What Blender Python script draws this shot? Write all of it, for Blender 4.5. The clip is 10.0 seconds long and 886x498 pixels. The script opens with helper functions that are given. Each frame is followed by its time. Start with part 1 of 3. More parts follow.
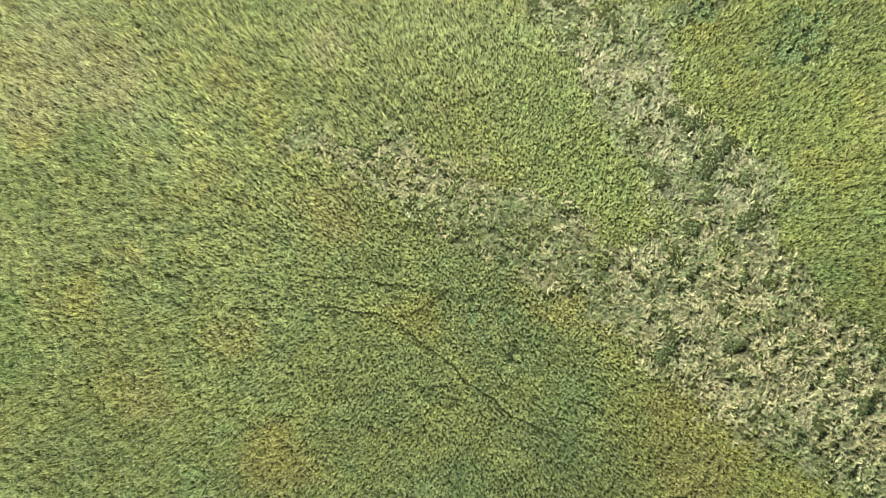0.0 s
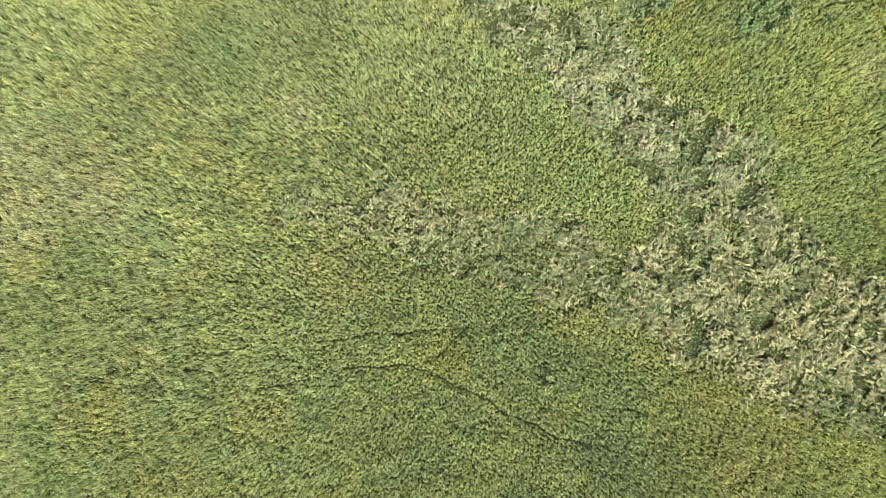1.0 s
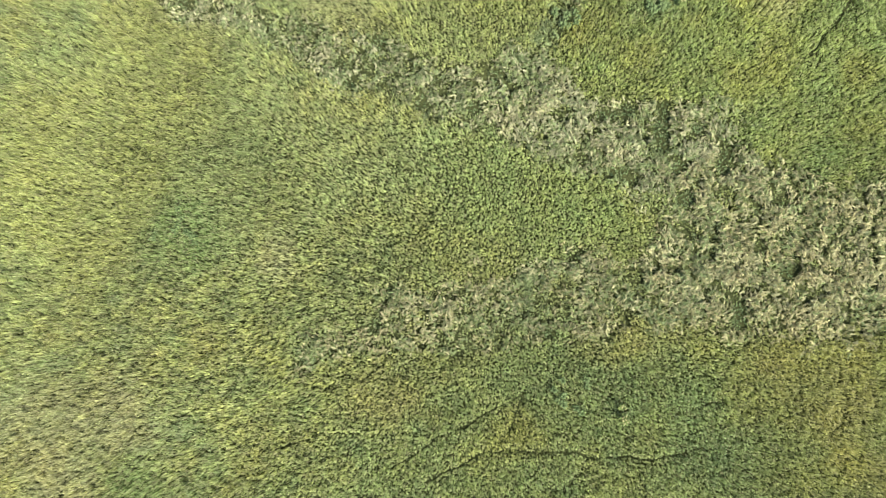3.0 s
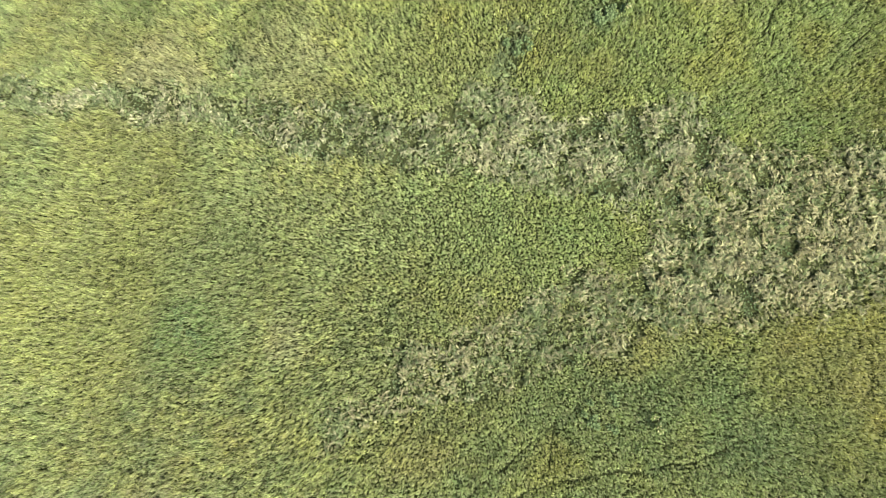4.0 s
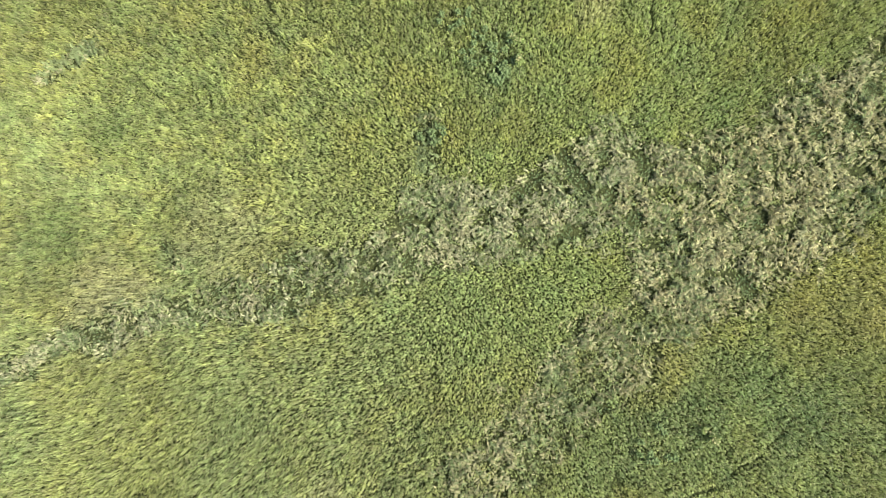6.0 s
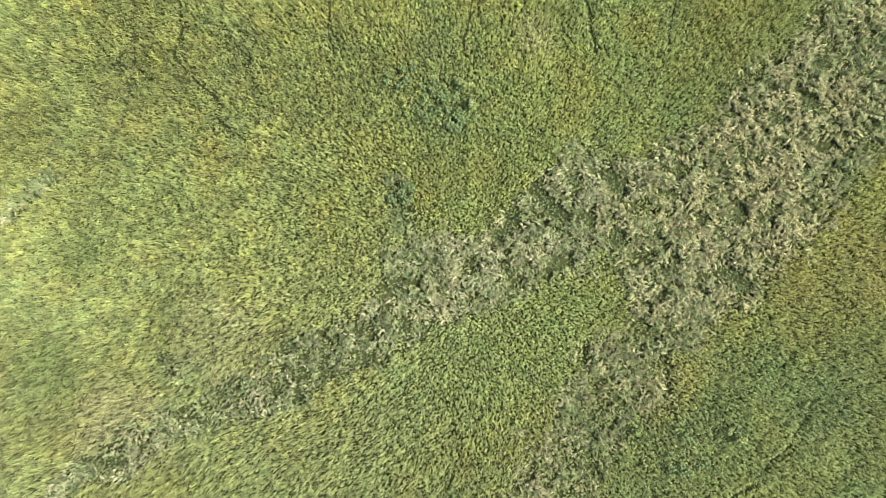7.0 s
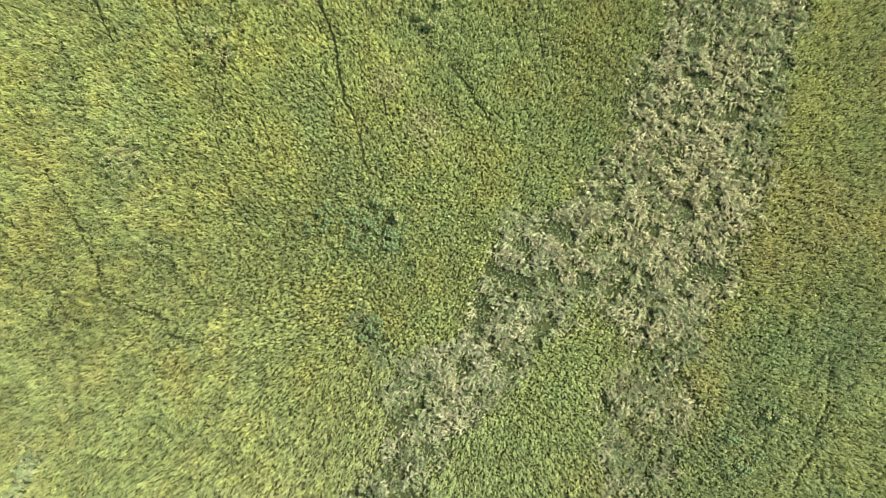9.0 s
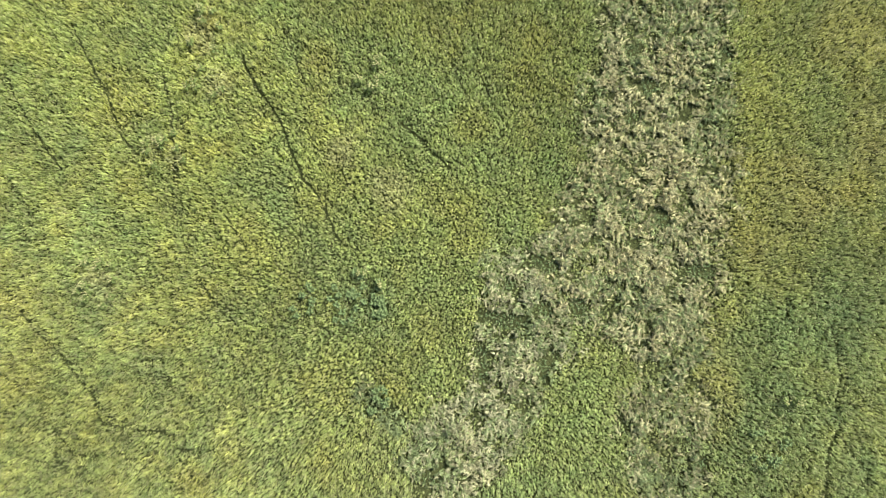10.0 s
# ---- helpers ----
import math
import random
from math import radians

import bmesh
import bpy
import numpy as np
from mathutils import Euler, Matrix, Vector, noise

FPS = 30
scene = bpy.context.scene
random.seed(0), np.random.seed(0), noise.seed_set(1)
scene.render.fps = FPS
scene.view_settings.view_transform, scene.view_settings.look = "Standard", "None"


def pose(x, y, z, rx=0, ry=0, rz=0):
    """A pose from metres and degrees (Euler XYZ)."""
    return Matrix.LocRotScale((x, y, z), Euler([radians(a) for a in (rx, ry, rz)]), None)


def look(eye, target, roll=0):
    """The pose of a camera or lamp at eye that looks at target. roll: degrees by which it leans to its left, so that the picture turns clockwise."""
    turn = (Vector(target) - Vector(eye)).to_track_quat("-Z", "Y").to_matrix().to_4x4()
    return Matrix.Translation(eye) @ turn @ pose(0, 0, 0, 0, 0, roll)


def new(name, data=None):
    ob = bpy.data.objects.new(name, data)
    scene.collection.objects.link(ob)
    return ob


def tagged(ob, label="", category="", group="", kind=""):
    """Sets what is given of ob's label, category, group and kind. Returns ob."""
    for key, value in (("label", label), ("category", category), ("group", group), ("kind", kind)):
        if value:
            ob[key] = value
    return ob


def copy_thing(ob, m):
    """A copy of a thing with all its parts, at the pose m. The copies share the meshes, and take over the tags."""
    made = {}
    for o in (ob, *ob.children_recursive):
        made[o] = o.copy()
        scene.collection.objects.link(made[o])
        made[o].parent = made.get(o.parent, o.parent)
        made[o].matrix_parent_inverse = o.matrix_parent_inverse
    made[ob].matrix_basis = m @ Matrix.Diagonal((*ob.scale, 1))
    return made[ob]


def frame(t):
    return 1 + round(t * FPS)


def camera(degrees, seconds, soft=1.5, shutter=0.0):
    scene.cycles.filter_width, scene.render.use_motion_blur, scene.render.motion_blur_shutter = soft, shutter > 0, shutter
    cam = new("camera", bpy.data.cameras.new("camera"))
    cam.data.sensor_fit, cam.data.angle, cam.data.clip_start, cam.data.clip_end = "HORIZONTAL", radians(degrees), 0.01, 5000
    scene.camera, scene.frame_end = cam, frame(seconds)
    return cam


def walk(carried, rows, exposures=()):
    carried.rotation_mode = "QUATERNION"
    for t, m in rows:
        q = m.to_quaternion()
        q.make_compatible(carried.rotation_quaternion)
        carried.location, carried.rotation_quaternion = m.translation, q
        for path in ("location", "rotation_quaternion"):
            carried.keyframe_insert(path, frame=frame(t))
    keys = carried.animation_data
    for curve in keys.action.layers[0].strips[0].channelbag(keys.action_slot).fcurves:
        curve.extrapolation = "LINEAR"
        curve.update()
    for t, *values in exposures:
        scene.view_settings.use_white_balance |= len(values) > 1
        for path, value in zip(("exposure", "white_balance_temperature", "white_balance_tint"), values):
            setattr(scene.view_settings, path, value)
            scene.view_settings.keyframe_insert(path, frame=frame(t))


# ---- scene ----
# The camera: a drone held level over a meadow, its lens almost straight down, turning clockwise while it drifts.
cam = camera(70.0, 10.0, soft=1.05)
NOD, HEEL = 3.653, 3.491
PATH = [
    (0, 1.325, 0.688, 18.535, 1.81),
    (0.5, 1.132, 1.138, 18.507, -4.23),
    (1, 0.930, 1.613, 18.496, -10.22),
    (1.5, 0.788, 2.121, 18.494, -16.20),
    (2, 0.750, 2.661, 18.495, -22.15),
    (2.5, 0.817, 3.198, 18.505, -28.11),
    (2.7, 0.871, 3.410, 18.509, -30.46),
    (3.8, 1.446, 4.579, 18.565, -43.55),
    (4, 1.602, 4.757, 18.567, -45.89),
    (4.5, 2.063, 5.155, 18.565, -51.65),
    (5, 2.595, 5.491, 18.541, -57.43),
    (5.5, 3.177, 5.776, 18.529, -63.16),
    (5.7, 3.424, 5.865, 18.528, -65.46),
    (6.8, 4.900, 6.234, 18.581, -78.41),
    (7, 5.170, 6.245, 18.580, -80.78),
    (7.5, 5.852, 6.184, 18.583, -86.73),
    (8, 6.527, 6.048, 18.583, -92.77),
    (8.5, 7.191, 5.834, 18.590, -98.93),
    (9, 7.827, 5.564, 18.587, -105.17),
    (9.5, 8.444, 5.245, 18.571, -111.38),
    (10, 9.009, 4.839, 18.541, -117.50),
]
walk(cam, [(t, pose(x, y, z, NOD, HEEL, yaw)) for t, x, y, z, yaw in PATH])

# ---- light ----
SUN_HIGH, SUN_FROM = 44.0, 172.0          # degrees above the horizon; bearing, clockwise from +y
world = bpy.data.worlds.new("sky")
scene.world = world
world.use_nodes = True
sky = world.node_tree.nodes.new("ShaderNodeTexSky")
sky.sky_type, sky.sun_disc = "NISHITA", False
sky.sun_elevation, sky.sun_rotation = radians(SUN_HIGH), radians(SUN_FROM)
back = world.node_tree.nodes["Background"]
back.inputs["Strength"].default_value = 0.070
world.node_tree.links.new(sky.outputs["Color"], back.inputs["Color"])
sun = new("sun", bpy.data.lights.new("sun", "SUN"))
sun.data.energy, sun.data.angle, sun.data.color = 5.6, radians(0.53), (1.0, 0.95, 0.86)
toward = Vector((math.sin(radians(SUN_FROM)) * math.cos(radians(SUN_HIGH)), math.cos(radians(SUN_FROM)) * math.cos(radians(SUN_HIGH)), math.sin(radians(SUN_HIGH))))
sun.matrix_world = look(toward * 60, (0, 0, 0))
scene.view_settings.exposure = 1.21

# ---- the plan of the meadow, in metres ----
# swaths of laid, bleached grass: (x, y, half width) along each one
SWATH_WEST = [(-4.6, 19.7, 0.4), (-3.7, 18.7, 0.55), (-3.1, 17.9, 0.52), (-2.3, 17.2, 0.42), (-1.4, 16.3, 0.62), (-0.6, 15.1, 0.42), (0.2, 13.9, 0.5), (1, 12.4, 0.66), (1.6, 11.6, 0.72), (2.5, 10.6, 0.74), (3.3, 9.5, 0.95), (4.2, 8.5, 1.15), (5.1, 7.9, 1.35), (5.6, 6.7, 1.2), (6.1, 5.5, 1.05), (7.2, 4.6, 1.5), (7.9, 3.6, 1.75), (8.5, 2.5, 1.3)]
SWATH_EAST = [(6.6, 1.3, 1.1), (7.1, 1.1, 2), (7.8, 0.7, 2.6), (9, -0.5, 2.45), (9.9, -1.2, 2.25), (11.3, -2.2, 2.05), (12.4, -2.9, 1.95), (13.9, -3.8, 2.05), (15.8, -5.1, 2), (18.6, -6.9, 1.8)]
SWATH_SOUTH = [(6.2, 0.5, 1.3), (5.2, 0.9, 1.24), (3.9, 1.4, 1.04), (2.9, 2.1, 1.13), (2.1, 2.8, 1.05), (0.8, 3.2, 1.21), (-0.3, 3.7, 0.97), (-1.2, 4.3, 0.89), (-2.5, 4.5, 0.61), (-3.5, 4.7, 0.52), (-4.3, 4.8, 0.44), (-5, 4.9, 0.25)]
SMALL_SWATHS = [[(5.2, 20.9, 0.36), (6.3, 20.0, 0.36)], [(1.7, 15.3, 0.2), (1.1, 14.9, 0.16)], [(8.0, 9.4, 0.3), (6.7, 8.8, 0.33)]]          # short strips of laid grass apart from the rest
# patches of other grass: (x, y, radius)
DEEP = [(10.5, 8.2, 0.85), (9.9, 7.7, 0.43), (7.6, 9, 0.39), (7.1, 8.9, 0.33), (10.2, 7.2, 0.25), (9.7, 7.5, 0.26), (9.3, 8.0, 0.25), (10.7, 7.0, 0.2)]
COOL = [(-3.7, 10.5, 2.1), (-1.3, 9.5, 2.1), (-1.9, 11.9, 1.6), (0.9, 8.5, 1.5), (4.5, 11.3, 1.56), (5.7, 9.3, 1.31)]
DARK = [(-5.7, 10.1, 1.39), (-6.7, 10.1, 0.98), (2.7, -3.2, 0.9), (4.3, -1.7, 1.15), (3.3, -1, 0.82), (1.6, -2.5, 0.57), (1.5, -0.2, 1.48), (3.8, -1.4, 1.23), (-10.3, -4.5, 1.07), (1, -4.7, 0.66), (2.4, -1, 1.15), (11.9, 11.5, 0.66), (14.8, 9.3, 0.9), (12, 8.8, 0.74), (18.5, 13.9, 0.74), (13.9, 15.3, 0.82), (11.6, 14.6, 0.74)]
RICH = [(-5.5, 10.0, 1.2), (-10.6, 4.5, 0.9), (-12.6, 3.2, 1), (-12.6, -1.6, 1.05), (-12.9, -0.3, 0.65), (0.9, 18.6, 0.95), (4.1, 18.4, 0.8)]
YELLOW = [(13.6, 10.2, 0.69), (13.6, 8.2, 0.62), (13.4, 17.6, 0.82), (7.7, 14.9, 0.74), (15.1, 17.7, 0.9), (13.2, 10.3, 0.69), (13.4, 18.1, 0.98), (-9.7, -2.5, 0.82), (-12.5, 5, 0.74), (-10.9, 0.1, 0.82), (-4.8, -4.1, 0.98), (17.5, 6, 0.66), (10.6, -4.9, 0.74), (6.7, -5.9, 0.74), (13.6, 2.8, 0.66), (-0.5, -0.3, 0.74), (11.9, 4.3, 0.98), (10.5, 4.3, 0.82), (8.6, -3.3, 0.7), (7.3, -2.7, 0.7)]
BRIGHT = [(-4.2, 14.5, 2.8), (-7.3, 13.1, 3.2), (-7.9, 14.9, 2.4)]
STRAW = [(-12.2, 7.7, 1.9), (-12.5, 6.5, 1.5), (-10.0, 6.6, 1.5), (-3.6, 7.9, 0.8), (-11.7, 7.8, 1.2), (2.6, 13.7, 1.5), (-0.6, 16.1, 1.6), (19.9, 8.8, 0.55), (14.5, 15.0, 0.55), (17.5, 11.6, 0.35), (16.8, 11.2, 0.3), (18.3, 9.0, 0.55), (12.8, 5.9, 0.7), (14.6, 6.7, 0.55)]
BROWN = [(7.5, -3.4, 2.0), (10.6, -7.9, 1.4), (7.5, -7.2, 1.4), (7.4, -4.5, 1.5), (-3.2, 2.7, 1.15), (-6.0, -0.8, 0.85), (4.3, 0.1, 0.95), (8.9, -3.4, 0.9), (7.0, -2.9, 1.2), (-1.2, 3.8, 0.5), (-8.5, -2.7, 1.0), (-4.2, -4.6, 1.2), (4.6, -0.0, 0.7), (3.1, 0.6, 0.8)]
GREEN = [(14.2, 3.7, 1.8), (16.0, 4.4, 1.6), (13.3, 2.3, 1.3), (11.9, 3.3, 1.9), (10.1, 4.0, 1.2), (2.7, 6.6, 1.5), (4.2, 4.6, 1.5), (4.8, 3.5, 1.0), (3.3, 5.7, 1.2), (10.4, 5.4, 1.2), (4.0, -2.3, 1.1), (11.2, 1.6, 1.0)]
STANDING = [(8.2, 1.7, 0.55), (6.3, 2.8, 0.75), (5.2, 3.1, 0.8), (4.9, 4.4, 0.7), (11.3, 0.6, 0.5)]          # grass left standing where the swaths meet
GREENER = [(1.6, 11.2, .9), (2.3, 10.4, .9), (3.1, 9.6, .8), (7.0, 3.0, .9), (2.0, 2.6, .8), (7.4, 4.3, .5), (6.9, 5.1, .4)]          # laid grass still green
NOTCH = [(8.39, 5.21, 0.13), (8.23, 5.05, 0.17), (8.07, 4.86, 0.21), (7.93, 4.66, 0.23), (7.78, 4.45, 0.25), (7.63, 4.25, 0.18), (7.65, 3.5, 0.21), (8.96, 2.97, 0.22), (8.65, 2.8, 0.2), (7.37, 2.63, 0.21), (8.78, 4.09, 0.2), (7.4, 5.7, 0.21), (6.77, 5.91, 0.2)]          # a narrow sunken strip in the laid grass, and hollows beside it
HOLLOWS = NOTCH + [(6.3, 4.2, 0.26), (6.1, 4.4, 0.2), (7.2, 2.6, 0.25), (6.5, -1.1, 0.23), (8.6, 2.7, 0.2), (4.9, 8.7, 0.21), (8.8, 4, 0.2), (8.3, -0.7, 0.23), (13.2, -2.4, 0.25), (11.4, -1.3, 0.21), (7.4, 5.7, 0.23), (7, 5.8, 0.2), (1.6, 15.3, 0.15), (1.3, 14.9, 0.13), (2.6, 11.6, 0.26), (1.2, 11, 0.18), (2.7, 9.3, 0.26), (3.8, 8.3, 0.23), (-3.4, 17.6, 0.2), (-1.6, 16.2, 0.21), (1.3, 11.7, 0.21), (0.9, 13.3, 0.21), (-2.2, 4.6, 0.23), (1.9, 1.6, 0.2), (12, -2.3, 0.25), (11.8, -4.7, 0.2), (6.7, -0.8, 0.26)]
# partings in the sward, where it has split and leans both ways
LONG_PARTINGS = [
    [(-3.5, 0.1), (-2.6, -0.1), (-1.5, -0.2), (-0.8, -0.6), (0, -1.2), (0.5, -1.5), (1, -2.1), (1.7, -2.4), (2.2, -2.9), (3.6, -3.4)],
    [(18.7, 8), (17.8, 8), (16.8, 7.9), (16.1, 7.9), (15.4, 8), (14.5, 8), (13.7, 7.9), (12.9, 7.9), (12.2, 7.9)],
    [(22.2, 12.3), (21, 12.3), (20.1, 12.2), (18.9, 12.3), (18.2, 12.4), (17.5, 12.2)], [(21.9, 14.9), (20.8, 14.9), (19.9, 14.8), (19, 14.7), (18.2, 14.6)],
    [(19.3, 10.4), (18.1, 10.7), (17.4, 11), (16.8, 11.2), (16.2, 11.6), (15.5, 12)],
    [(15.8, 17.7), (14.2, 17.4), (13.1, 16.9), (12.3, 16.8), (11.6, 16.6), (10.8, 16.6), (10.4, 16.2), (9.9, 15.5), (9.4, 14.9)],
]
SHORT_PARTINGS = [
    [(14.5, 4.7), (13.8, 4.4), (13.1, 4.2), (12.6, 4)], [(10.4, 18.5), (10, 18.1), (9.3, 17.8)], [(13.9, 19.3), (13.5, 18.9), (13.2, 18.8)],
    [(13.1, 12.2), (12.6, 12.1), (11.9, 12)], [(12.2, 18.2), (11.2, 18.1), (10.6, 17.9), (10.2, 17.9)],
]
PARTINGS = LONG_PARTINGS + SHORT_PARTINGS
FAINT_EAST = [
    [(18.8, 6.5), (17.6, 6.6), (16.9, 6.7)], [(17.4, 5.3), (16.4, 5.8)], [(14.1, 6.9), (13.5, 6.9), (12.9, 6.8)], [(14.1, 9.1), (13.3, 9.4), (12.7, 9.7)],
    [(19.1, 16.2), (18.5, 16.2)], [(16.9, 15.7), (16.5, 15.2), (16.1, 15)], [(14.7, 1.9), (13.1, 2)], [(15.4, 2.5), (14.1, 2.6)], [(14.5, 10.6), (13.3, 10.5)],
    [(15.4, 5.3), (14.9, 4.8)], [(12.5, 12.2), (11.5, 11.8)], [(13.6, 7), (12.9, 6.8)], [(12.8, 4), (14.2, 4.6)], [(17.4, 18.4), (16.5, 17.8)], [(17, 16.8), (16.1, 15)],
]
FAINT_NORTH = [
    [(8.8, 15), (8.2, 15), (7.9, 14.8)], [(11.4, 9.7), (10.6, 10)], [(11, 19.4), (10.1, 18.4), (9.3, 17.9)], [(8.8, 15.1), (8.2, 14.8)], [(9.1, 15.2), (8.5, 14)],
    [(6.7, 19.2), (6.3, 18.4), (5.8, 17.4), (5.5, 16.7), (5.1, 16.1)], [(10.7, 20.9), (10.4, 20.5), (10.7, 20.3)], [(11.2, 19.9), (10.4, 19.8)],
    [(10.6, 12.4), (9.9, 12.2)], [(11.1, 10), (10.4, 9.8)], [(6.6, 6.2), (7.8, 5.6)], [(10.9, 17.9), (10, 17.8)], [(9.7, 15.1), (8.8, 14.9), (8.3, 14.8)],
]
FAINT_WEST = [
    [(0.7, -2.1), (0, -2.2)], [(-8.1, 0.9), (-7.4, 0.6)], [(-6.4, 3.2), (-5.3, 2.9), (-4.6, 2.5), (-4.3, 2.3)], [(0.5, 0.8), (-0.5, 0), (-1.1, -0.2)],
    [(-11.3, 0.9), (-9.7, 1.2)], [(-4.5, -0.1), (-5.9, -0.1)], [(-0.6, -2.1), (0.8, -2.5)], [(-11.7, 0.9), (-9.9, 1.2)], [(-3.6, 0.9), (-1.7, 0.8), (0.4, 0.6)],
    [(2, -2), (3.1, -2.4)], [(3.3, -2.1), (4.9, -2.7)],
]
FAINT = FAINT_EAST + FAINT_NORTH + FAINT_WEST
# short crooked side branches of the partings in the north-east
twig = random.Random(5)
for line in list(PARTINGS):
    if line[0][0] > 8:
        for (x0, y0), (x1, y1) in zip(line, line[1:]):
            k, turned, long = twig.random(), twig.choice((-1, 1)) * twig.uniform(0.5, 1.4), twig.uniform(0.25, 0.7)
            a = math.atan2(y1 - y0, x1 - x0) + turned
            x, y = x0 + k * (x1 - x0), y0 + k * (y1 - y0)
            FAINT.append([(x, y), (x + long * .5 * math.cos(a), y + long * .5 * math.sin(a)), (x + long * math.cos(a - turned * .5), y + long * math.sin(a - turned * .5))])
# the stretch of meadow that is built blade by blade
NEAR = [(-15.2, 3.5), (-14.4, 9.5), (-11.5, 15.2), (-6.5, 20.1), (-0.2, 23.1), (6.5, 23.8), (13.0, 22.6), (19.0, 19.5), (24.6, 14.2), (15.2, -5.4), (11.1, -9.8), (-13.3, -6.3), (-15.2, 0.5)]

rng = np.random.default_rng(7)


# ---- small tools ----
def hashed(ix, iy, seed):
    """A random number from 0 to 1 for each cell of a grid."""
    h = (ix.astype(np.int64) * 374761393 + iy.astype(np.int64) * 668265263 + seed * 974711) & 0x7FFFFFFF
    h = ((h ^ (h >> 13)) * 1274126177) & 0x7FFFFFFF
    return ((h ^ (h >> 16)) & 0xFFFFF) / float(0xFFFFF)


def value_noise(x, y, size, seed):
    """Smooth noise from 0 to 1, with cells of that size in metres."""
    u, v = x / size, y / size
    i, j = np.floor(u), np.floor(v)
    a, b = u - i, v - j
    a, b = a * a * (3 - 2 * a), b * b * (3 - 2 * b)
    lo = hashed(i, j, seed) * (1 - a) + hashed(i + 1, j, seed) * a
    hi = hashed(i, j + 1, seed) * (1 - a) + hashed(i + 1, j + 1, seed) * a
    return lo * (1 - b) + hi * b


def fractal(x, y, size, seed):
    return (value_noise(x, y, size, seed) + 0.5 * value_noise(x, y, size / 2.1, seed + 1) + 0.25 * value_noise(x, y, size / 4.3, seed + 2)) / 1.75


def smooth(a, b, v):
    s = np.clip((v - a) / (b - a), 0, 1)
    return s * s * (3 - 2 * s)


def ragged(x, y, far, seed):
    """The places, shifted by noise, so that outlines become uneven."""
    return (x + far * (fractal(x, y, 1.3, seed) - 0.5) * 2 + far * .5 * (value_noise(x, y, .35, seed + 7) - .5) * 2,
            y + far * (fractal(x, y, 1.3, seed + 3) - 0.5) * 2 + far * .5 * (value_noise(x, y, .35, seed + 9) - .5) * 2)


def spots(x, y, places, soft=0.55, seed=11):
    """How much each place lies in one of the round patches, 0 to 1; their outlines are uneven, the small ones' less so."""
    sx, sy = ragged(x, y, 0.45, seed)
    sx, sy = sx - x, sy - y
    w = np.zeros_like(x)
    for cx, cy, r in places:
        near = np.flatnonzero((np.abs(x - cx) < 1.5 * r + 0.7) & (np.abs(y - cy) < 1.5 * r + 0.7))
        much = min(1, r / 1.2)
        d = np.hypot(x[near] + much * sx[near] - cx, y[near] + much * sy[near] - cy) / r
        w[near] = np.maximum(w[near], 1 - smooth(1 - soft, 1 + soft * 0.6, d))
    return w


def swath(x, y, places, seed=23, rag=0.4):
    """How much each place lies in a swath, 0 to 1."""
    px, py = ragged(x, y, rag, seed)
    w = np.zeros_like(x)
    for (x0, y0, r0), (x1, y1, r1) in zip(places, places[1:]):
        dx, dy = x1 - x0, y1 - y0
        k = np.clip(((px - x0) * dx + (py - y0) * dy) / (dx * dx + dy * dy), 0, 1)
        d = np.hypot(px - x0 - k * dx, py - y0 - k * dy) / (r0 + k * (r1 - r0))
        w = np.maximum(w, 1 - smooth(0.77, 1.13, d))
    return w


def parting(x, y):
    """The distance to the nearest parting, and the way from it."""
    px, py = ragged(x, y, 0.09, 41)
    uneven = 0.03 * (value_noise(x, y, 0.28, 47) - 0.5)
    best, wx, wy = np.full_like(x, 9.0), np.zeros_like(x), np.zeros_like(x)
    for line in PARTINGS + FAINT:
        narrower = (0.006 if line is PARTINGS[0] else 0.0) if any(line is p for p in PARTINGS) else 0.019
        for (x0, y0), (x1, y1) in zip(line, line[1:]):
            dx, dy = x1 - x0, y1 - y0
            k = np.clip(((px - x0) * dx + (py - y0) * dy) / (dx * dx + dy * dy), 0, 1)
            ox, oy = px - x0 - k * dx, py - y0 - k * dy
            d = np.hypot(ox, oy) + narrower + uneven
            won = d < best
            best[won], wx[won], wy[won] = d[won], ox[won], oy[won]
    n = np.maximum(np.hypot(wx, wy), 1e-4)
    return best, wx / n, wy / n


def inside(x, y, ring):
    """Whether each place lies in a convex ring that runs clockwise."""
    ok = np.ones(len(x), bool)
    for (x0, y0), (x1, y1) in zip(ring, ring[1:] + ring[:1]):
        ok &= (x1 - x0) * (y - y0) - (y1 - y0) * (x - x0) <= 0
    return ok


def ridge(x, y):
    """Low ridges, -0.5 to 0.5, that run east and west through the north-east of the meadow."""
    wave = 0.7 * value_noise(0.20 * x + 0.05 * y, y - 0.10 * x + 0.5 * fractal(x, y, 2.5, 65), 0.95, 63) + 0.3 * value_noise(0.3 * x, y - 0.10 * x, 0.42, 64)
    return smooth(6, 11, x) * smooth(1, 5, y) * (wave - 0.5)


def rise(x, y):
    """The height of the soil: low uneven ground, level further out."""
    fade = 1 - smooth(30, 60, np.hypot(x - 4, y - 6))
    return fade * (0.10 * (fractal(x, y, 4.0, 61) - 0.5) + 0.07 * (value_noise(x, y, 0.9, 67) - 0.5) + 0.24 * ridge(x, y))


# ---- materials ----
def nodes_of(name):
    m = bpy.data.materials.new(name)
    m.use_nodes = True
    return m, m.node_tree.nodes, m.node_tree.links


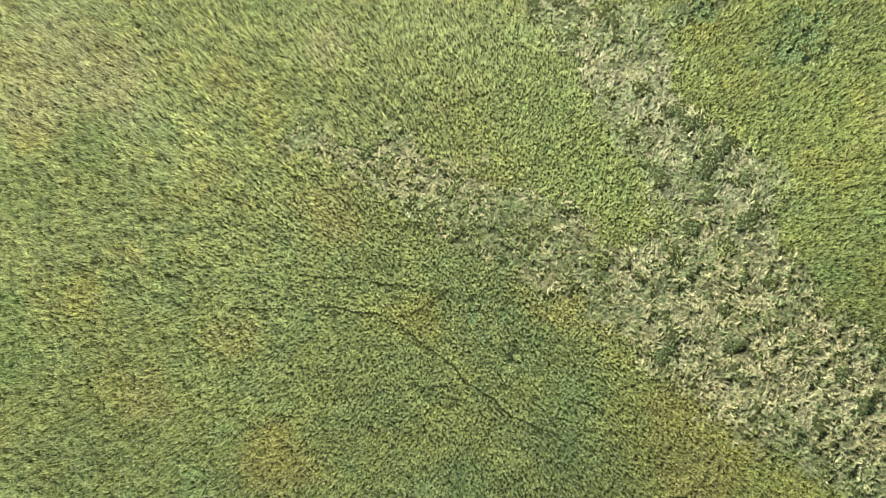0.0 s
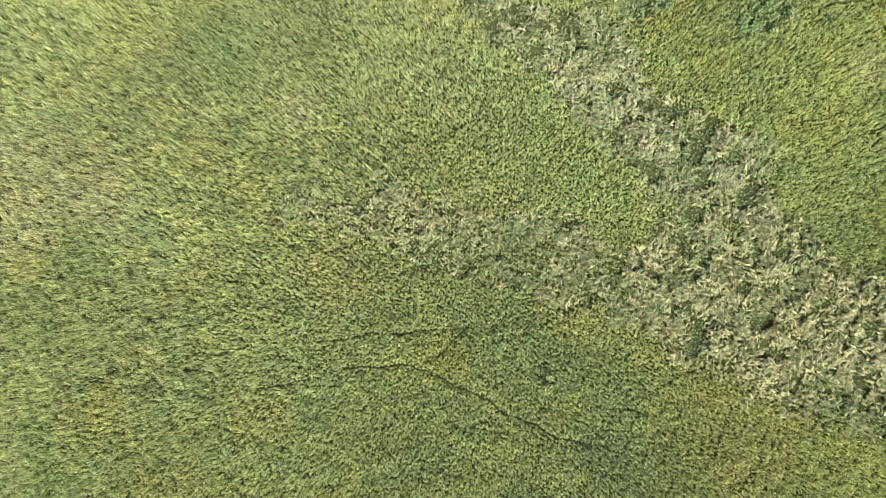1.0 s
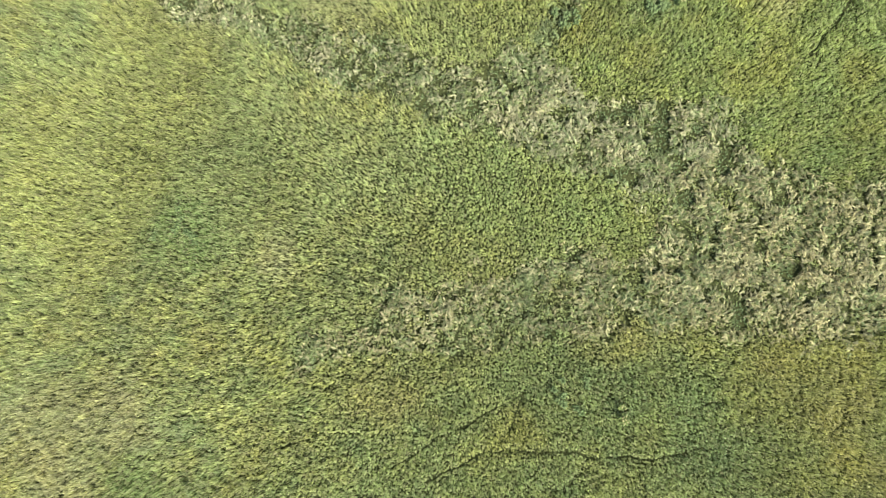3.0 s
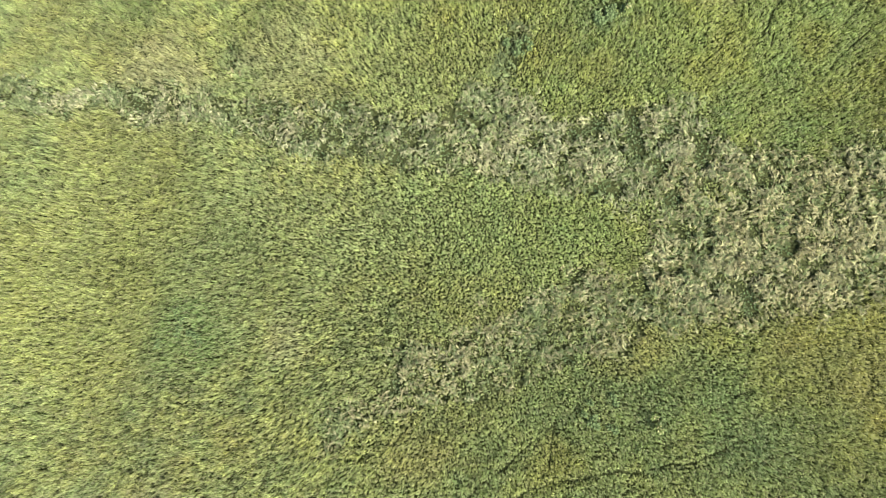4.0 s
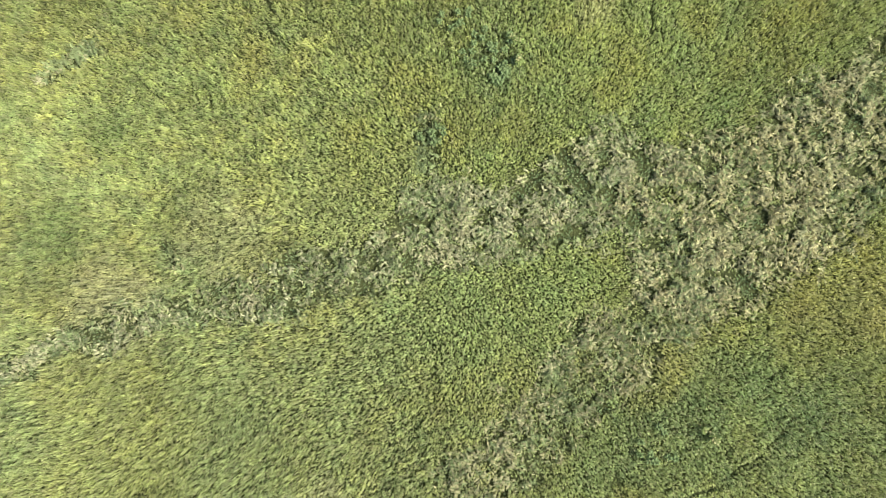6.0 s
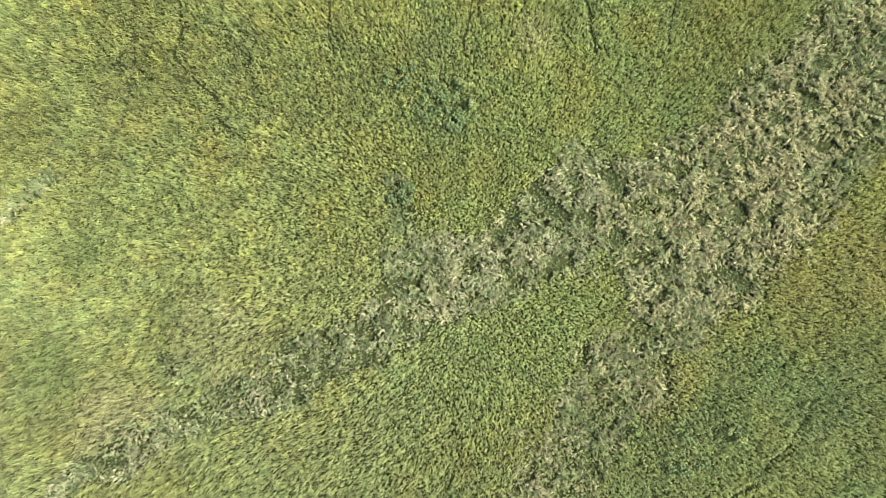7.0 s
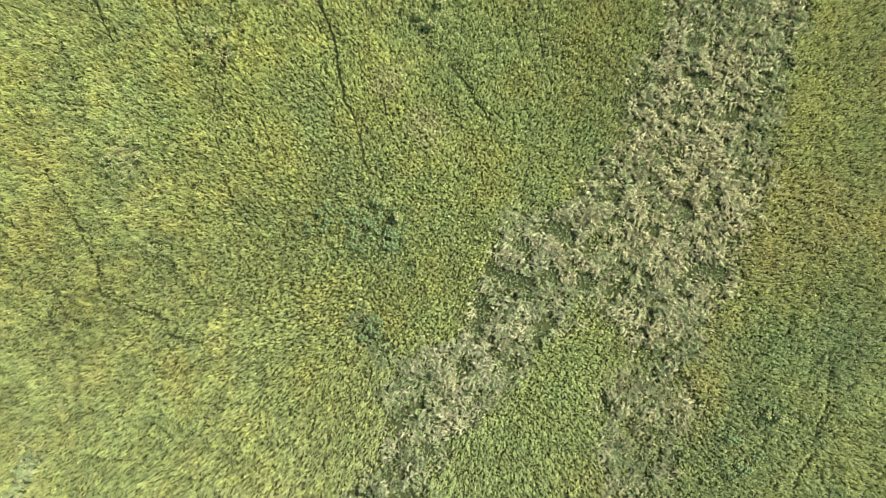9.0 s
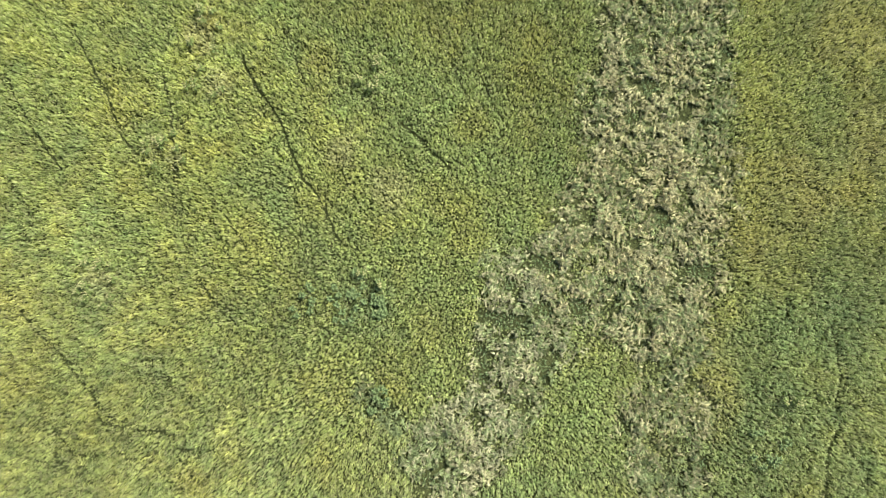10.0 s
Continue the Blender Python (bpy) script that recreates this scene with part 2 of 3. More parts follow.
def blade_material(name, rough=0.55, sheer=0.50, gloss=0.14):
    """Leaf: the blade's own colour, mottled, part of the light shining through."""
    m, n, l = nodes_of(name)
    p, out = n["Principled BSDF"], n["Material Output"]
    tint = n.new("ShaderNodeAttribute")
    tint.attribute_name = "tint"
    noise_tex = n.new("ShaderNodeTexNoise")
    noise_tex.inputs["Scale"].default_value, noise_tex.inputs["Detail"].default_value = 35, 3
    place = n.new("ShaderNodeNewGeometry")
    l.new(place.outputs["Position"], noise_tex.inputs["Vector"])
    ramp = n.new("ShaderNodeMapRange")
    ramp.inputs["To Min"].default_value, ramp.inputs["To Max"].default_value = 0.7, 1.3
    l.new(noise_tex.outputs["Fac"], ramp.inputs["Value"])
    mix = n.new("ShaderNodeVectorMath")
    mix.operation = "SCALE"
    l.new(tint.outputs["Color"], mix.inputs[0])
    l.new(ramp.outputs["Result"], mix.inputs["Scale"])
    l.new(mix.outputs["Vector"], p.inputs["Base Color"])
    p.inputs["Roughness"].default_value, p.inputs["Specular IOR Level"].default_value = rough, gloss
    thin = n.new("ShaderNodeBsdfTranslucent")
    l.new(mix.outputs["Vector"], thin.inputs["Color"])
    both = n.new("ShaderNodeMixShader")
    both.inputs["Fac"].default_value = sheer
    l.new(p.outputs["BSDF"], both.inputs[1])
    l.new(thin.outputs["BSDF"], both.inputs[2])
    l.new(both.outputs["Shader"], out.inputs["Surface"])
    return m


def soil_material(name, broad_colours, fine_colours, rough_scale, depth):
    """Ground under or between the grass: broad patches and fine mottling, with a rough relief."""
    m, n, l = nodes_of(name)
    p = n["Principled BSDF"]
    place = n.new("ShaderNodeNewGeometry")
    tex = []
    for scale, detail in ((0.35, 6), (rough_scale, 10)):
        t = n.new("ShaderNodeTexNoise")
        t.inputs["Scale"].default_value, t.inputs["Detail"].default_value, t.inputs["Roughness"].default_value = scale, detail, 0.65
        l.new(place.outputs["Position"], t.inputs["Vector"])
        tex.append(t)
    ramps = []
    for t, colours, ends in ((tex[0], broad_colours, (0.35, 0.65)), (tex[1], fine_colours, (0.42, 0.6))):
        r = n.new("ShaderNodeValToRGB")
        for e, c, at in zip(r.color_ramp.elements, colours, ends):
            e.color, e.position = (*c, 1), at
        l.new(t.outputs["Fac"], r.inputs["Fac"])
        ramps.append(r)
    mix = n.new("ShaderNodeMix")
    mix.data_type = "RGBA"
    mix.inputs["Factor"].default_value = 0.5
    l.new(ramps[0].outputs["Color"], mix.inputs["A"])
    l.new(ramps[1].outputs["Color"], mix.inputs["B"])
    l.new(mix.outputs["Result"], p.inputs["Base Color"])
    p.inputs["Roughness"].default_value, p.inputs["Specular IOR Level"].default_value = 0.95, 0.1
    bump = n.new("ShaderNodeBump")
    bump.inputs["Strength"].default_value, bump.inputs["Distance"].default_value = 1.0, depth
    l.new(tex[1].outputs["Fac"], bump.inputs["Height"])
    l.new(bump.outputs["Normal"], p.inputs["Normal"])
    return m


SOIL = soil_material("thatch", ((0.035, 0.045, 0.014), (0.07, 0.08, 0.028)), ((0.016, 0.019, 0.008), (0.075, 0.088, 0.034)), 24.0, 0.06)
TURF = soil_material("meadow_turf", ((0.12, 0.16, 0.045), (0.20, 0.225, 0.07)), ((0.05, 0.075, 0.02), (0.24, 0.26, 0.085)), 7.0, 0.2)
BLADE = blade_material("grass_blade")
STALK = blade_material("dry_stalk", rough=0.55, sheer=0.3, gloss=0.2)

# ---- ground ----
axis = np.concatenate([-np.geomspace(3000, 24, 18), np.linspace(-22, 22, 177), np.geomspace(24, 3000, 18)])
gx, gy = np.meshgrid(axis + 4, axis + 6)
side = len(axis)
ground_mesh = bpy.data.meshes.new("ground")
corner = np.arange((side - 1) * side).reshape(side - 1, side)[:, :-1].ravel()
verts = np.stack([gx.ravel(), gy.ravel(), rise(gx.ravel(), gy.ravel())], 1)
quads = np.stack([corner, corner + 1, corner + side + 1, corner + side], 1)
ground_mesh.from_pydata(verts.tolist(), [], quads.tolist())
ground_mesh.polygons.foreach_set("use_smooth", np.ones(len(quads), bool))
ground_mesh.materials.append(SOIL)
ground_mesh.materials.append(TURF)
middle = verts[quads].mean(1)
ground_mesh.polygons.foreach_set("material_index", np.where(inside(middle[:, 0], middle[:, 1], NEAR), 0, 1).astype(np.int32))
tagged(new("ground", ground_mesh), "low uneven meadow soil with dark thatch under the grass", "ground", kind="structure")


# ---- grass ----
def blade_mesh(name, root, along, width, tint, material):
    """One mesh of many pointed blades. root: places; along: from the root to the tip; width: half the foot, as a vector."""
    count = len(root)
    pts = np.empty((count, 3, 3), np.float32)
    pts[:, 0], pts[:, 1], pts[:, 2] = root - width, root + width, root + along
    mesh = bpy.data.meshes.new(name)
    mesh.vertices.add(3 * count)
    mesh.vertices.foreach_set("co", pts.ravel())
    mesh.loops.add(3 * count)
    mesh.loops.foreach_set("vertex_index", np.arange(3 * count, dtype=np.int32))
    mesh.polygons.add(count)
    mesh.polygons.foreach_set("loop_start", np.arange(0, 3 * count, 3, dtype=np.int32))
    mesh.update(calc_edges=True)
    colours = mesh.color_attributes.new("tint", "BYTE_COLOR", "POINT")
    rgba = np.ones((count, 3, 4), np.float32)
    rgba[:, :, :3] = tint[:, None, :]
    colours.data.foreach_set("color", rgba.ravel())
    mesh.materials.append(material)
    return mesh


def way(bearing, lean, length):
    """A vector that leans by lean radians from upright towards the bearing."""
    s = np.sin(lean) * length
    return np.stack([np.cos(bearing) * s, np.sin(bearing) * s, np.cos(lean) * length], 1)


def across(bearing, half):
    return np.stack([-np.sin(bearing) * half, np.cos(bearing) * half, np.zeros_like(half)], 1)


HUE = {
    "meadow": (0.342, 0.382, 0.142), "bright": (0.428, 0.468, 0.165), "cool": (0.345, 0.418, 0.175), "dark": (0.19, 0.275, 0.128), "yellow": (0.455, 0.43, 0.122),
    "rich": (0.225, 0.325, 0.112), "straw": (0.50, 0.47, 0.28), "brown": (0.44, 0.395, 0.152), "green": (0.305, 0.41, 0.165), "laid": (0.425, 0.415, 0.232), "sage": (0.235, 0.292, 0.132), "hay": (0.392, 0.396, 0.232),
}


def sward(x, y):
    """The colour of the standing grass at each place."""
    hue = {k: np.array(v) for k, v in HUE.items()}
    broad = fractal(x, y, 5.0, 71)[:, None]
    small = fractal(x, y, 1.1, 77)[:, None]
    c = hue["meadow"] * (0.75 + 0.5 * broad)
    north = smooth(-2, 18, (y - 0.55 * x + 3))[:, None]
    c = c * (1 - 0.12 * north) + hue["bright"] * 0.12 * north
    c = c * ((1.02 - 0.04 * smooth(1, -4, y)) * (1 + 0.15 * smooth(9, 15, x) * smooth(4, 9, y)) * (1 - 0.07 * smooth(3, -3, x) * smooth(-1, 4, y) * smooth(14, 8, y)) * (1 + 0.05 * smooth(15, 20, y)))[:, None]
    west = (smooth(5, -1, y) * smooth(7, 2, x))[:, None] * 0.2
    c = c * (1 - west) + hue["green"] * 0.93 * west
    c = c * np.stack([np.full_like(x, 0.972), np.ones_like(x), 1.05 - 0.12 * smooth(1, 10, x + 0.2 * y)], 1)
    warm = (fractal(x, y, 1.8, 131)[:, None] - 0.5) * 1.1
    c = c * (1 + warm * np.array((0.14, 0.03, -0.12)))
    # ridge tops drier and yellower; troughs darkened, slope shading put into the colour
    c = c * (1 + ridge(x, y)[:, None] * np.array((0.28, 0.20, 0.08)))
    mottle = fractal(x, y, 0.6, 171)[:, None] - 0.5
    c = c * (1 + 0.32 * mottle) * (1 + (fractal(x, y, 0.75, 181)[:, None] - 0.5) * np.array((0.26, 0.05, -0.10)))
    # clumps of drier and of greener grass, a hand's width across, plainest where the grass is tall
    clump = (fractal(x, y, 0.17, 191) - 0.5) * (0.55 + 0.65 * tallness(x, y))
    c = c * (1 + clump[:, None] * np.array((1.0, 0.85, 0.75)))
    for key, places, much in (("bright", BRIGHT, .55), ("cool", COOL, .5), ("brown", BROWN, .42), ("green", GREEN, .45), ("yellow", YELLOW, .36), ("straw", STRAW, .36), ("dark", DARK, .35), ("rich", RICH, .6), ("dark", DEEP, .45)):
        w = spots(x, y, places, seed=100 + len(places))[:, None] * much * (0.65 + 0.6 * small)
        w = np.clip(w, 0, 1)
        c = c * (1 - w) + hue[key] * w
    return c


def scatter(apart, ring):
    """Places about that far apart over the ring, each one moved a little."""
    xs, ys = [p[0] for p in ring], [p[1] for p in ring]
    x, y = np.meshgrid(np.arange(min(xs), max(xs), apart), np.arange(min(ys), max(ys), apart * 0.87))
    x[1::2] += apart / 2
    x, y = x.ravel(), y.ravel()
    x, y = x + rng.normal(0, 0.24 * apart, len(x)), y + rng.normal(0, 0.24 * apart, len(x))
    ok = inside(x, y, ring)
    return x[ok], y[ok]


def laid_share(x, y):
    return np.max([0.9 * swath(x, y, SWATH_WEST), swath(x, y, SWATH_EAST), 0.72 * swath(x, y, SWATH_SOUTH, rag=0.6), *(0.9 * swath(x, y, bit, rag=0.25) for bit in SMALL_SWATHS)], axis=0) * (1 - 0.6 * spots(x, y, STANDING))


def holes(x, y):
    """Below about 0.4: the irregular dark holes that the swaths have between their tussocks."""
    return 0.5 * value_noise(x, y, 0.20, 201) + 0.5 * value_noise(x, y, 0.09, 204)


def tallness(x, y):
    """1 where tall thin grass stands, towards the north-west; 0 where the sward is low and leafy."""
    return smooth(0.0, 11.0, y - 0.6 * x + 2.5 * (fractal(x, y, 3.0, 95) - 0.5))


def standing(apart, stalks, leaves):
    """The standing grass, in small dense tufts of upright stalks with arching leaves: root, along, width and tint of every stalk, and of every leaf."""
    tx, ty = scatter(apart, NEAR)
    laid = laid_share(tx, ty)
    bare = holes(tx, ty) < 0.44
    keep = rng.random(len(tx)) > laid * np.where(bare, 0.68, 0.52) * (1 - spots(tx, ty, HOLLOWS, 0.3))
    keep &= rng.random(len(tx)) > 0.45 * spots(tx, ty, HOLLOWS, 0.3)
    tx, ty, laid, bare = tx[keep], ty[keep], laid[keep], bare[keep]
    many = len(tx)
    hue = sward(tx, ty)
    old = laid[:, None] * 0.45
    hue = hue * (1 - old) + np.array(HUE["sage"]) * old
    tallest = tallness(tx, ty)
    high = rng.normal(0, 1, many)
    size = (0.185 + 0.02 * tallest) * np.clip(1 + (0.25 + 0.12 * tallest) * high + (0.25 + 0.35 * tallest) * (value_noise(tx, ty, 0.19, 99) - 0.5), 0.3, 1.7) * (0.9 + 0.2 * fractal(tx, ty, 0.6, 83))
    size *= 1 + 0.5 * ridge(tx, ty)
    # scattered small pits, where the sward has sunk
    pit = smooth(0.40, 0.25, 0.4 * value_noise(tx, ty, 0.16, 141) + 0.6 * value_noise(tx, ty, 0.07, 143))
    size *= 1 - (0.62 + 0.20 * tallest) * pit
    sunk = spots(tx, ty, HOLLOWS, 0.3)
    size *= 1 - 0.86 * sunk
    # hollows also tinted dark green: their deep shade is put into the grass colour
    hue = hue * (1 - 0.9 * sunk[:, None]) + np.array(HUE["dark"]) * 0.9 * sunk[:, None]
    size *= 1 - np.where(bare, 0.80, 0.56) * laid * (1 - sunk)
    girth = apart * rng.uniform(0.30, 0.56, many)
    # most of the tall grass is combed towards the north-west, in wide curves; the rest leans every way
    combed = rng.random(many) < 0.10 + 0.70 * tallest
    bend = np.where(combed, radians(150) + 2.4 * (fractal(tx, ty, 2.6, 151) - 0.5) + rng.normal(0, 0.30, many), rng.uniform(0, 2 * math.pi, many))
    over = 0.22 * tallest * combed * (0.7 + 0.6 * value_noise(tx, ty, 0.9, 157))
    tone = np.clip(1 + (rng.normal(0, 0.17, many) + 0.14 * high) * (0.72 + 0.75 * tallest), 0.45, 1.7)
    parched = np.clip(rng.normal(0.10 + 0.14 * tallest, 0.16, many), 0, 0.8)
    split = parting(tx, ty)[0] < 0.3
    made = []
    for blades, leafy in ((stalks, False), (leaves, True)):
        pick = np.repeat(np.arange(many), blades)
        n = len(pick)
        out, off_a = np.sqrt(rng.random(n)), rng.uniform(0, 2 * math.pi, n)
        # tufts are longer along the way they lean
        u, v = out * np.cos(off_a) * girth[pick] * 1.25, out * np.sin(off_a) * girth[pick] * 0.8
        c, s = np.cos(bend[pick]), np.sin(bend[pick])
        x, y = tx[pick] + u * c - v * s, ty[pick] + u * s + v * c
        gap, wx, wy = np.full(n, 9.0), np.zeros(n), np.zeros(n)
        near = split[pick]
        gap[near], wx[near], wy[near] = parting(x[near], y[near])
        keep = gap > 0.029 + 0.012 * rng.random(n)
        x, y, pick, out, gap, wx, wy, ux, uy = (w[keep] for w in (x, y, pick, out, gap, wx, wy, np.cos(off_a), np.sin(off_a)))
        n = len(x)
        push = np.exp(-gap / 0.05)
        c, s = np.cos(bend[pick]), np.sin(bend[pick])
        vx = 0.35 * out * (ux * c - uy * s) + 0.9 * c + rng.normal(0, .33, n) + push * wx
        vy = 0.35 * out * (ux * s + uy * c) + 0.9 * s + rng.normal(0, .33, n) + push * wy
        bearing = np.arctan2(vy, vx)
        thin = tallest[pick]
        tall = size[pick] * (1.1 - 0.45 * out ** 3) * rng.uniform(0.82, 1.1, n) * (1 - 0.3 * smooth(0.16, 0.05, gap))
        floor_z = rise(x, y)
        if leafy:
            root = np.stack([x, y, floor_z + tall * rng.uniform(0.78, 1.0, n)], 1)
            along = way(bearing, np.clip(rng.normal(1.0, 0.30, n) + 0.3 * over[pick], 0.1, 1.8), rng.uniform(0.030, 0.066, n) * (1 + 0.25 * thin))
            half = 0.0120 * rng.uniform(0.7, 1.3, n) * (1.05 - 0.30 * thin)
        else:
            root = np.stack([x, y, floor_z - 0.01], 1)
            along = way(bearing, np.clip(rng.normal(0.20, 0.10, n) + over[pick] + (1 - thin) * 0.14 + 0.10 * push, 0.01, 1.2), tall * 1.12)
            half = 0.0100 * rng.uniform(0.7, 1.3, n) * (1.1 - 0.25 * thin)
        width = across(bearing + rng.normal(0, 0.6, n), half)
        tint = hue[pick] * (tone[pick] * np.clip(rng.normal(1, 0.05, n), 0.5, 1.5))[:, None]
        dry = rng.random(n) < parched[pick] * (1.0 if leafy else 1.6)
        tint[dry] = tint[dry] * 0.5 + np.array(HUE["straw"]) * 0.5
        tint *= (1 - 0.13 * thin)[:, None]          # the tall grass is duller
        made.append((root, along, width, np.clip(tint, 0.01, 0.8)))
    return made


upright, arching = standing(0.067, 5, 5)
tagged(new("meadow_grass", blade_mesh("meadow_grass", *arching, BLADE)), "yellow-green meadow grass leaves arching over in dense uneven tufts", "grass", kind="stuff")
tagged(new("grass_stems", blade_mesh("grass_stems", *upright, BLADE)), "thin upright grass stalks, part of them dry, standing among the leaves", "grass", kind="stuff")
del upright, arching


def laid_tussocks(places, seed, dense, green, pale=1.0, patchy=0.6, rag=0.6):
    """Low tussocks of laid grass in a swath: the place, height, swirl, share of green and tone of each one; none in the dark holes between."""
    xs, ys = [p[0] for p in places], [p[1] for p in places]
    box = (max(xs) - min(xs) + 5) * (max(ys) - min(ys) + 5)
    x = rng.uniform(min(xs) - 2.5, max(xs) + 2.5, int(box * 66))
    y = rng.uniform(min(ys) - 2.5, max(ys) + 2.5, int(box * 66))
    open_ = holes(x, y)
    keep = (rng.random(len(x)) < dense * swath(x, y, places, rag=rag) * (1 - 0.6 * spots(x, y, STANDING))) & (open_ > 0.425) & (spots(x, y, HOLLOWS, .3) < 0.3) & inside(x, y, NEAR)
    x, y, open_ = x[keep], y[keep], open_[keep]
    n = len(x)
    high = 0.03 + 0.24 * smooth(0.40, 0.64, open_) * rng.uniform(0.6, 1.1, n)
    swirl = (fractal(x, y, 1.0, seed + 5) * 3 + rng.normal(0, .15, n)) * 2 * math.pi
    sage = green + patchy * smooth(0.40, 0.62, fractal(x, y, 1.4, seed + 9))
    fresh = spots(x, y, GREENER)
    sage = sage + 0.3 * fresh + 0.16 * smooth(4.5, 2.0, x) * smooth(7, 9, y)
    tone = pale * np.clip(rng.normal(1, 0.16, n), .6, 1.5) * (1 - 0.05 * fresh)
    return np.stack([x, y, high, swirl, sage, tone], 1)


def stems(tussocks, shortest, longest, pale, wisps=7, per=14):
    """Root, along, width and tint of every stem of those tussocks: each a few narrow wisps of stems that lie over one another."""
    t = np.repeat(tussocks, wisps, axis=0)
    many = len(t)
    aim = t[:, 3] + rng.normal(0, 0.75, many)
    wx, wy = t[:, 0] + rng.normal(0, 0.10, many), t[:, 1] + rng.normal(0, 0.10, many)
    lift = t[:, 2] * rng.uniform(0.35, 1.0, many)
    long, slope = rng.uniform(shortest, longest, many), np.clip(rng.normal(1.0, 0.28, many), 0.4, 1.6)
    shade = t[:, 5] * np.clip(rng.normal(1.0, 0.11, many), .5, 1.6)
    green = rng.random(many) < t[:, 4]
    # to the north-west, where the laid grass is still green, part of the wisps are dark herbs
    herb = green & (rng.random(many) < 0.30 * smooth(6.0, 3.0, wx) * smooth(6.5, 8.5, wy))
    shade[herb] *= 0.5
    ok = (spots(wx, wy, HOLLOWS, .3) < 0.35) & (holes(wx, wy) > 0.33)
    t, wx, wy, aim, lift, long, slope, shade, green = (w[ok] for w in (t, wx, wy, aim, lift, long, slope, shade, green))
    many = len(wx)
    rusty = smooth(0.42, 0.66, fractal(wx, wy, 0.6, 221))[:, None] * np.array((0.02, -0.015, -0.03)) + 1          # tan patches among the grey
    pick = np.repeat(np.arange(many), per)
    n = len(pick)
    bearing = aim[pick] + rng.normal(0, 0.20, n)
    side, back = rng.normal(0, 0.013, n), rng.normal(0, 0.025, n)
    x = wx[pick] - np.sin(aim[pick]) * side + np.cos(aim[pick]) * back
    y = wy[pick] + np.cos(aim[pick]) * side + np.sin(aim[pick]) * back
    z = rise(x, y) + lift[pick] * np.clip(1 - (side / 0.04) ** 2, 0.3, 1) * rng.uniform(0.75, 1.05, n)
    along = way(bearing, np.clip(slope[pick] + rng.normal(0, 0.12, n), 0.3, 1.7), long[pick] * rng.uniform(0.7, 1.1, n))
    width = across(bearing + rng.normal(0, .4, n), rng.uniform(0.0035, 0.0075, n))
    width[:, 2] = rng.normal(0, 0.004, n)
    tint = np.where(green[pick][:, None], np.array(HUE["sage"]), np.array(HUE[pale])) * rusty[pick] * (shade[pick] * np.clip(rng.normal(1, .12, n), .5, 1.6))[:, None]
    return np.stack([x, y, z], 1), along, width, np.clip(tint, .01, .8)


def laid_grass(label, tussocks, shortest=0.08, longest=0.17, pale="hay"):
    tagged(new("laid_grass", blade_mesh("laid_grass", *stems(tussocks, shortest, longest, pale), STALK)), label, "laid grass", kind="stuff")


laid_grass("narrow swath of laid, bleached grass with dark gaps through the meadow", laid_tussocks(SWATH_WEST, 201, 0.95, 0.24, 1.0, 0.45))
laid_grass("swath of laid grey-green grass thinning out into the standing meadow", laid_tussocks(SWATH_SOUTH, 401, 0.74, 0.32, 0.95, 0.36), pale="laid")
for bit, greens in zip(SMALL_SWATHS, (0.3, 0.5, 0.75)):
    laid_grass("short strip of laid grey-green grass alone in the standing meadow", laid_tussocks(bit, 501, 0.9, greens, 0.98, rag=0.25), pale="laid")
broad = laid_tussocks(SWATH_EAST, 301, 0.92, 0.15, 1.06, 0.42)
single = (np.hypot(broad[:, 0] - 9.6, broad[:, 1] + 0.6) < 3.2) & (broad[:, 2] > 0.08)
single &= np.cumsum(single) <= 260
laid_grass("broad swath of flattened pale straw-coloured grass swirled in tufts", broad[~single], 0.08, 0.15, "laid")
for one in broad[single]:
    base = Vector((one[0], one[1], 0))
    r, f, w, c = stems(one[None, :], 0.08, 0.15, "laid")
    ob = new("grass_tussock")
    ob.location = base
    blades = tagged(new("laid_tuft", blade_mesh("laid_tuft", r - np.array(base), f, w, c, STALK)), kind="stuff")
    blades.parent = ob
    kind_of = "mixed pale and grey-green" if one[4] > 0.45 else ("tall pale straw-coloured" if one[2] > 0.14 else "low pale straw-coloured")
    tagged(ob, kind_of + " grass tussock, its stems laid over", "grass tussock", "tussocks in the broad laid swath")


def far_grass():
    """Coarse tufts over the meadow that goes on round about."""
    n = 70000
    a, r = rng.uniform(0, 2 * math.pi, n), 14 + 90 * rng.random(n) ** 1.7
    x, y = 5 + r * np.cos(a), 7 + r * np.sin(a)
    keep = ~inside(x, y, NEAR)
    x, y, r = x[keep], y[keep], r[keep]
    n = len(x)
    bearing = rng.uniform(0, 2 * math.pi, n)
    tall = rng.uniform(0.25, 0.55, n)
    lean = rng.uniform(0.15, 0.6, n)
    tint = np.array(HUE["meadow"]) * (0.6 + 0.9 * fractal(x, y, 6.0, 91) * rng.uniform(0.7, 1.3, n))[:, None]
    mesh = blade_mesh("outer_grass", np.stack([x, y, rise(x, y)], 1), way(bearing, lean + .3, tall), across(bearing, rng.uniform(0.02, 0.05, n) * (1 + r / 60)), np.clip(tint, .01, .8), BLADE)
    tagged(new("outer_grass", mesh), "yellow-green meadow grass going on towards the horizon", "grass", kind="stuff")


far_grass()


# ---- flowering weeds ----
def part(name, bm, material, parent, label=""):
    mesh = bpy.data.meshes.new(name)
    bm.to_mesh(mesh)
    bm.free()
    mesh.materials.append(material)
    ob = new(name, mesh)
    ob.parent = parent
    return tagged(ob, label)


